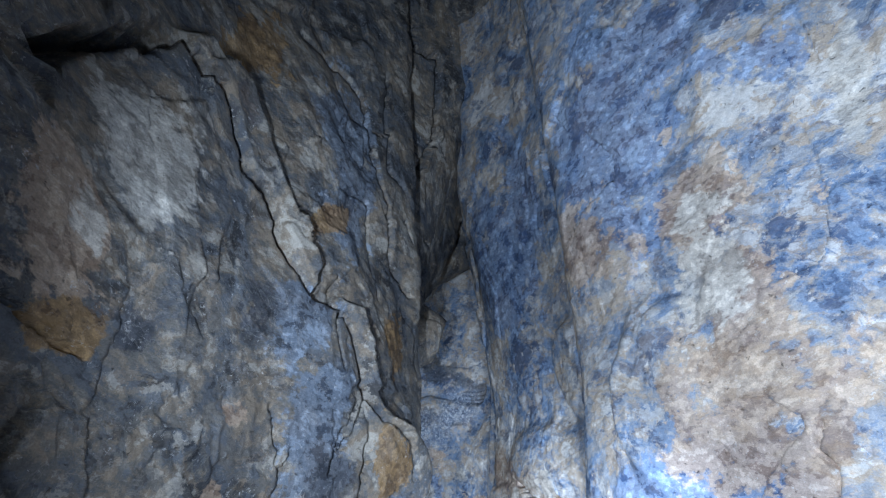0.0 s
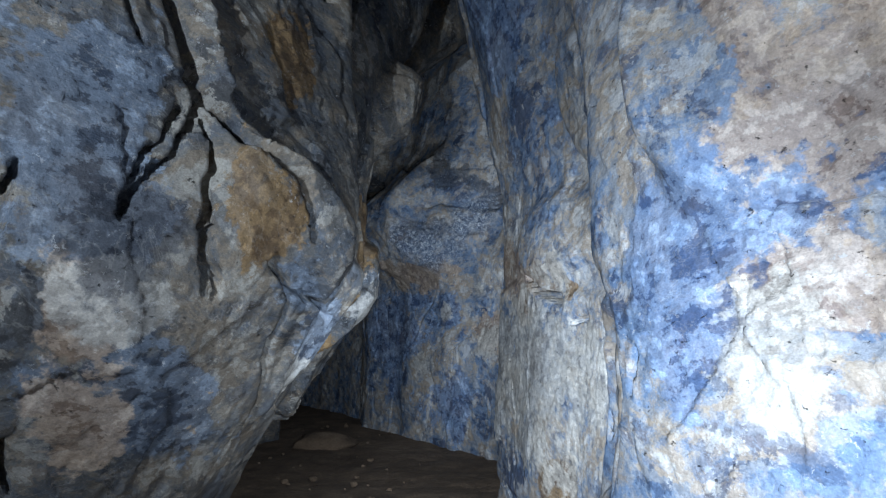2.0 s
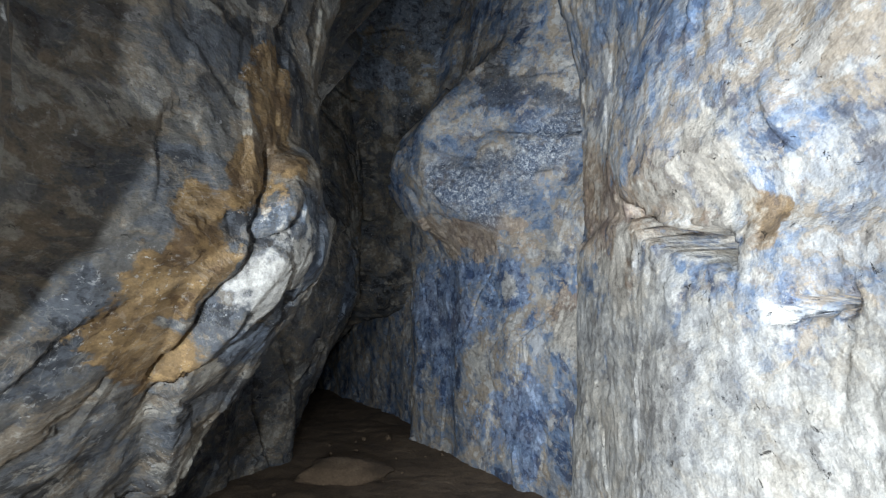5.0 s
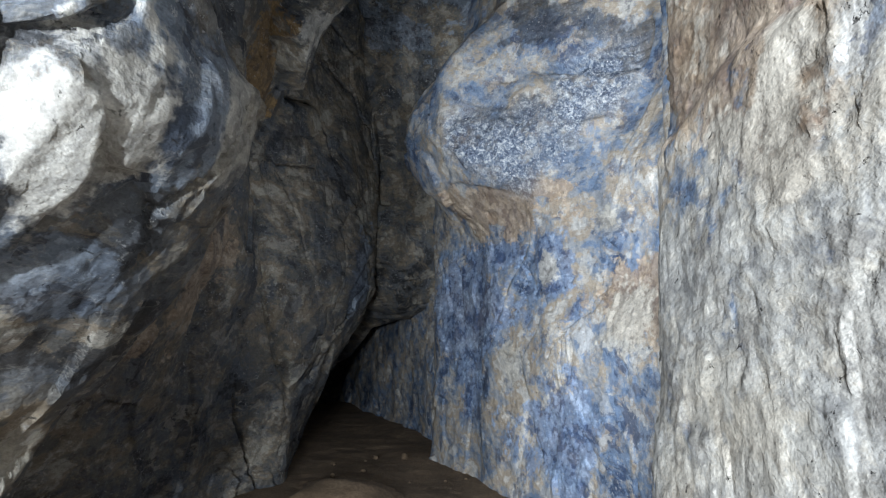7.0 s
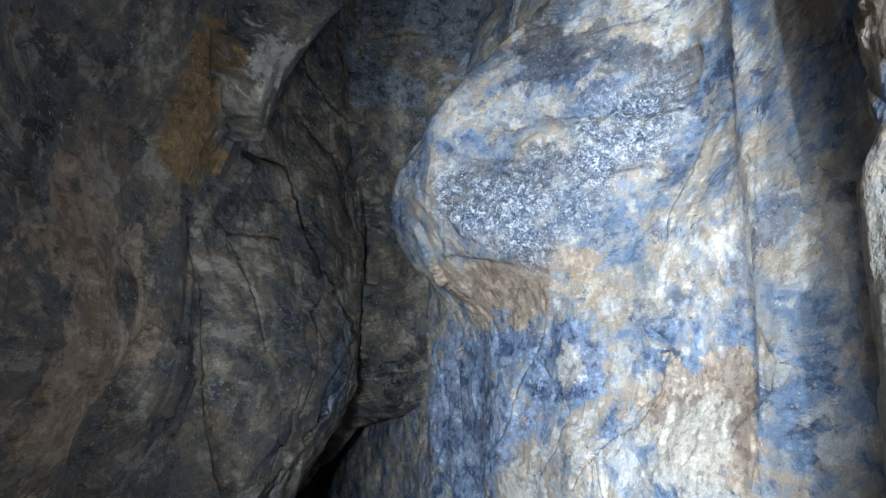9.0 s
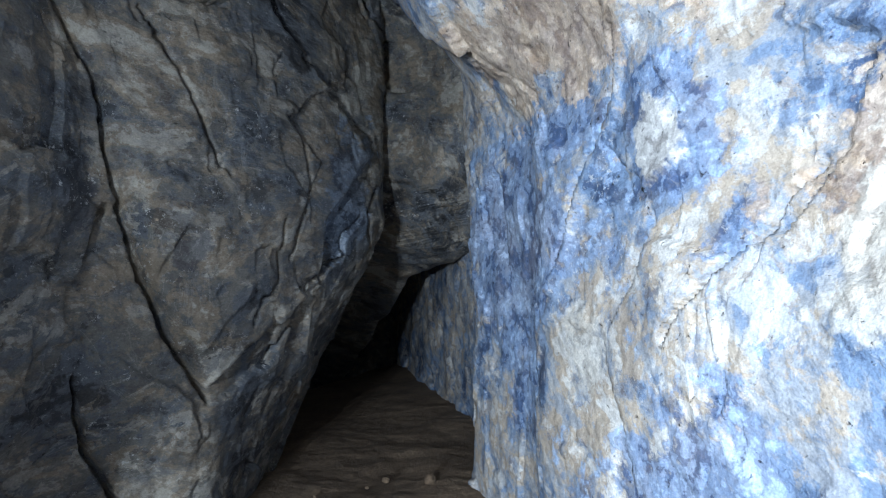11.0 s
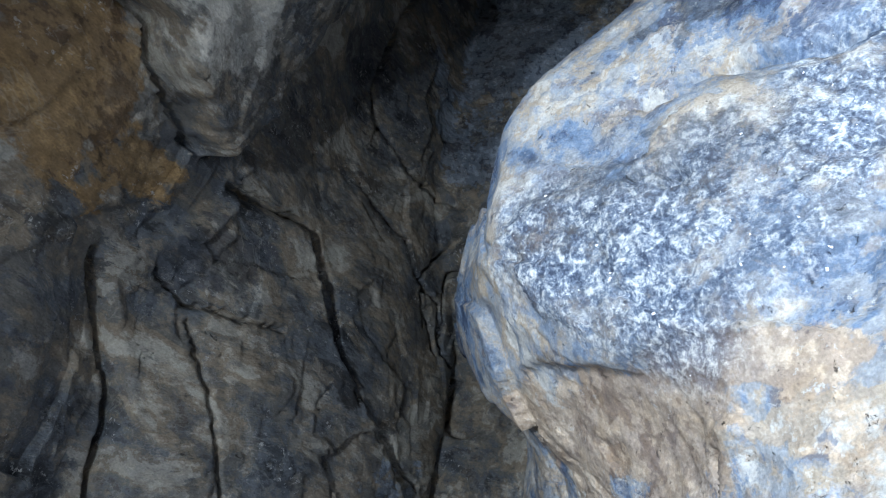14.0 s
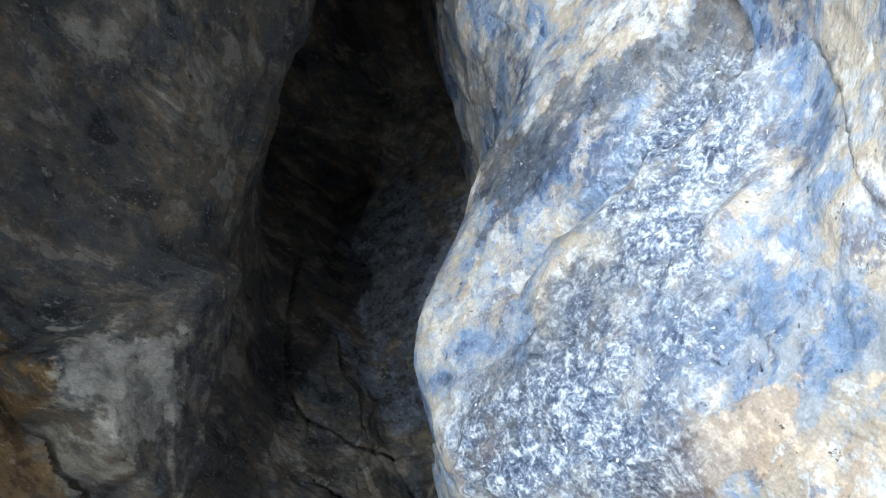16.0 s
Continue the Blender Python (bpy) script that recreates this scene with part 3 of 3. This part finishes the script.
def wall(y, z, side):
    """The wall's vertices, its stains and the hollow's painted shade. side: -1 left, 1 right."""
    flat = np.stack([y, z, 0 * y], 1) * U + (0 if side < 0 else 31)
    face = left_x if side < 0 else right_x
    yw, zw = y + .010 * fbm(flat, .45, 3), z + .022 * fbm(flat + 40, .5, 3)
    x = face(yw, zw)
    # the way the rock faces, into the passage
    h = .04
    away = np.stack([np.ones(len(y)), (face(yw - h, zw) - face(yw + h, zw)) / (2 * h), (face(yw, zw - h) - face(yw, zw + h)) / (2 * h)], 1)
    away *= -side / np.linalg.norm(away, axis=1, keepdims=True)
    p = np.stack([x, y, z], 1) * U + (0 if side < 0 else 31)
    q = p + .12 * np.stack([fbm(p + 11, .6, 3), fbm(p + 23, .6, 3), fbm(p + 37, .6, 3)], 1)
    calm = 1 - (.7 * blob(y, z, 2.2, .1, .85, .9) if side > 0 else .35 * blob(y, z, 1.5, -.2, .45, .35))
    out = calm * (.05 * fbm(q, .9, 3) + .032 * cells(q, .62, 3) + .013 * cells(q + 5, .27, 8)) + .009 * fbm(q + 19, .22, 3)
    # shallow flakes and fine ridges
    out = out + .007 * cells(q + 8, .09, 5) * ramp(fbm(q + 71, .5, 2), -.1, .25) + .004 * fbm(q + 9, .07, 2, .5, True)
    out = -out
    wy, wz = y + .014 * fbm(q + 3, .25, 4), z + .014 * fbm(q + 9, .25, 4)
    for _, _, lift, outline in (LEFT_BLOCKS if side < 0 else RIGHT_BLOCKS):
        out = out + lift * outcrop(wy, wz, outline) * ramp(line_distance(wy, wz, outline + outline[:1]) * U, 0, .07)
    if side < 0:
        # slanting beds of the near slab
        slab = blob(y, z, 2.4, -.05, .38, .35)
        bed = (y - 2.3) * .55 - z + .02 * fbm(q, .4, 2)
        out = out + slab * .016 * (np.abs((bed * 9) % 1 - .5) * 2 - .5)
        cut = carve(y, z, p, LEFT_CRACKS)
    else:
        cut = carve(y, z, p, RIGHT_CRACKS)
        # a small nub and a scaly hollow on the crystal-crusted block
        out = out + .05 * np.exp(-((y - 3.672) ** 2 + (z - .325) ** 2) / .016 ** 2)
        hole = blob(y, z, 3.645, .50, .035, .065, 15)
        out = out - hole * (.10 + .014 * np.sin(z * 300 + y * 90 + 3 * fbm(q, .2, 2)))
        # overhanging ledge above the pale bulge
        out = out + .07 * blob(y, z, 2.25, .12, .35, .11) * ramp(z, -.02, .05)
    place = np.stack([x * U, y * U, z * U + Z0], 1) + away * (out - cut)[:, None]
    wobble = 1.15 * fbm(q + 51, .5, 5, .6)
    spots = ((("tan", LEFT_TAN), ("ochre", LEFT_OCHRE), ("pale", LEFT_PALE), ("blue", LEFT_BLUE), ("dark", LEFT_DARK), ("crystal", LEFT_CRYSTAL)) if side < 0 else
             (("tan", RIGHT_TAN), ("ochre", RIGHT_OCHRE), ("pale", RIGHT_PALE), ("blue", RIGHT_BLUE), ("dark", RIGHT_DARK), ("crystal", RIGHT_CRYSTAL)))
    grow = dict(tan=1.25, ochre=1.6, pale=1.0, blue=1.3, dark=1.0, crystal=1.4)
    found = {key: stain(y, z, some, wobble, grow[key]) for key, some in spots}
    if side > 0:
        # shade inside the scaly hollow, put into the colour via the dark layer
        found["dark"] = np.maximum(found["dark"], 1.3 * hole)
    return place, list(found.items())


def even_steps(a, b, step):
    """Places along the passage, closer where a wall turns across it."""
    y = np.arange(a, b, .002)
    slope = np.max([np.abs(np.gradient(face(y, 0 * y + z), y)) for face in (left_x, right_x) for z in (-.2, .1, .45)], axis=0)
    run = np.cumsum(np.sqrt(1 + np.clip(slope, 0, 2.5) ** 2)) * .002
    return np.interp(np.arange(0, run[-1], step), run, y)


YS = np.concatenate([np.arange(-2.5, .7, .06), even_steps(.7, 5.0, .0052), np.arange(5.0, 6.5, .015), [6.5]])
ZS = steps((-.8, -.62, .02), (-.62, .8, .005), (.8, 1.5, .008), (1.5, 2.4, .02))


layers = {}
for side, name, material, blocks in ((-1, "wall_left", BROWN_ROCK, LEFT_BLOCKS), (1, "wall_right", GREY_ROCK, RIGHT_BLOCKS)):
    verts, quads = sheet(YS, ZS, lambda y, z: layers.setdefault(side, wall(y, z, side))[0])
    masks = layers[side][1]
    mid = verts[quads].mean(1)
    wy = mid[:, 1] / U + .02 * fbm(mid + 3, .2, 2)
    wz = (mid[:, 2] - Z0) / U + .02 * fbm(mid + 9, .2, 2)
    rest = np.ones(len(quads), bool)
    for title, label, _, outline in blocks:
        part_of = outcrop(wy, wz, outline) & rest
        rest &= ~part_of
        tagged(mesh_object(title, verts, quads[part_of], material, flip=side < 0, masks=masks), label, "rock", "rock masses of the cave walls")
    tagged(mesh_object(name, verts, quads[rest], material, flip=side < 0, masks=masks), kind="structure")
    if side > 0:
        crust = (verts, dict(masks)["crystal"])


def floor_place(x, y):
    p = np.stack([x, y, 0 * x], 1)
    return np.stack([x, y, .06 * fbm(p, .8, 5) + .012 * fbm(p, .08, 2)], 1)


verts, quads = sheet(steps((-4, 3.5, .03)), steps((-7, 4, .2), (4, 15, .03), (15, 18.5, .2)), floor_place)
floor = tagged(mesh_object("floor", verts, quads, DIRT, flip=False), kind="structure")
verts, quads = sheet(steps((-6, 6, .2)), steps((-7, 18.4, .2)), lambda x, y: np.stack([x, y, 6.6 + .5 * fbm(np.stack([x, y, 0 * x], 1), 1.5, 3)], 1))
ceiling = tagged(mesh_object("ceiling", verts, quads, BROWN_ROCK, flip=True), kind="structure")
for name, y, turn in (("wall_back", -6.9, False), ("wall_end", 18.0, True)):
    verts, quads = sheet(steps((-6, 6, .2)), steps((-.6, 7, .2)), lambda x, z: np.stack([x, y + .2 * fbm(np.stack([x, z, 0 * x], 1), 1.0, 3), z], 1))
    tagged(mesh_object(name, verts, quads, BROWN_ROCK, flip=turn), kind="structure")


# ---------------------------------------------------------------- loose stones on the floor
def stone(seed, size, squash):
    bm = bmesh.new()
    bmesh.ops.create_icosphere(bm, subdivisions=4, radius=1.0)
    co = np.array([v.co for v in bm.verts])
    grow = 1 + .28 * fbm(co + seed * 7.1, .9, 3) + .12 * cells(co + seed, .7, seed)
    for v, k in zip(bm.verts, grow):
        v.co = Vector((v.co.x, v.co.y * .8, v.co.z * squash)) * (k * size)
    for f in bm.faces:
        f.smooth = True
    me = bpy.data.meshes.new("stone")
    bm.to_mesh(me)
    bm.free()
    return me


def put_stone(name, me, material, x, y, sink, turn, label, group=""):
    me.materials.clear()
    me.materials.append(material)
    ob = new(name, me)
    ob.matrix_world = pose(x, y, sink, 0, 0, turn)
    return tagged(ob, label, "rock", group)


put_stone("boulder", stone(3, .40, .36), DIRT_STONE, -1.05, 10.65, .02, 25, "low rounded brown boulder half buried in the floor")
rng = np.random.RandomState(12)
shapes = [stone(20 + k, 1.0, .55 + .1 * k) for k in range(4)]
for me in shapes:
    me.materials.append(DIRT_STONE)
for _ in range(46):
    y = rng.uniform(7.6, 12.6)
    x = rng.uniform(-1.6, .75) if y < 10.5 else rng.uniform(-1.7, -.2)
    size = .012 + .035 * rng.rand() ** 3
    ob = new("pebble", shapes[rng.randint(4)])
    ob.matrix_world = pose(x, y, .02 + size * .3, 0, 0, rng.uniform(0, 360)) @ Matrix.Diagonal((size, size, size, 1))
    tagged(ob, "small brown stone lying on the dirt floor", "stone", "loose stones on the floor")

# ---------------------------------------------------------------- crystal crust on the jutting block
verts, mask = crust
picked = np.flatnonzero((mask > .45) & (rng.rand(len(mask)) < .06 * mask))
points, faces = [], []
for i in picked:
    r = .002 + .005 * rng.rand() ** 2
    axis = rng.normal(size=(3, 3))
    axis /= np.linalg.norm(axis, axis=1, keepdims=True)
    k = len(points)
    points += [tuple(verts[i] + r * a) for a in (*axis, *(-axis * .9))]
    faces += [(k, k + 1, k + 2), (k, k + 2, k + 4), (k, k + 4, k + 5), (k, k + 5, k + 1), (k + 3, k + 2, k + 1), (k + 3, k + 4, k + 2), (k + 3, k + 5, k + 4), (k + 3, k + 1, k + 5)]
me = bpy.data.meshes.new("crystal_crust")
me.from_pydata(points, [], faces)
me.materials.append(CRYSTAL)
tagged(new("crystal_crust", me), "crust of small white calcite crystals on rock", "crystals", kind="stuff")
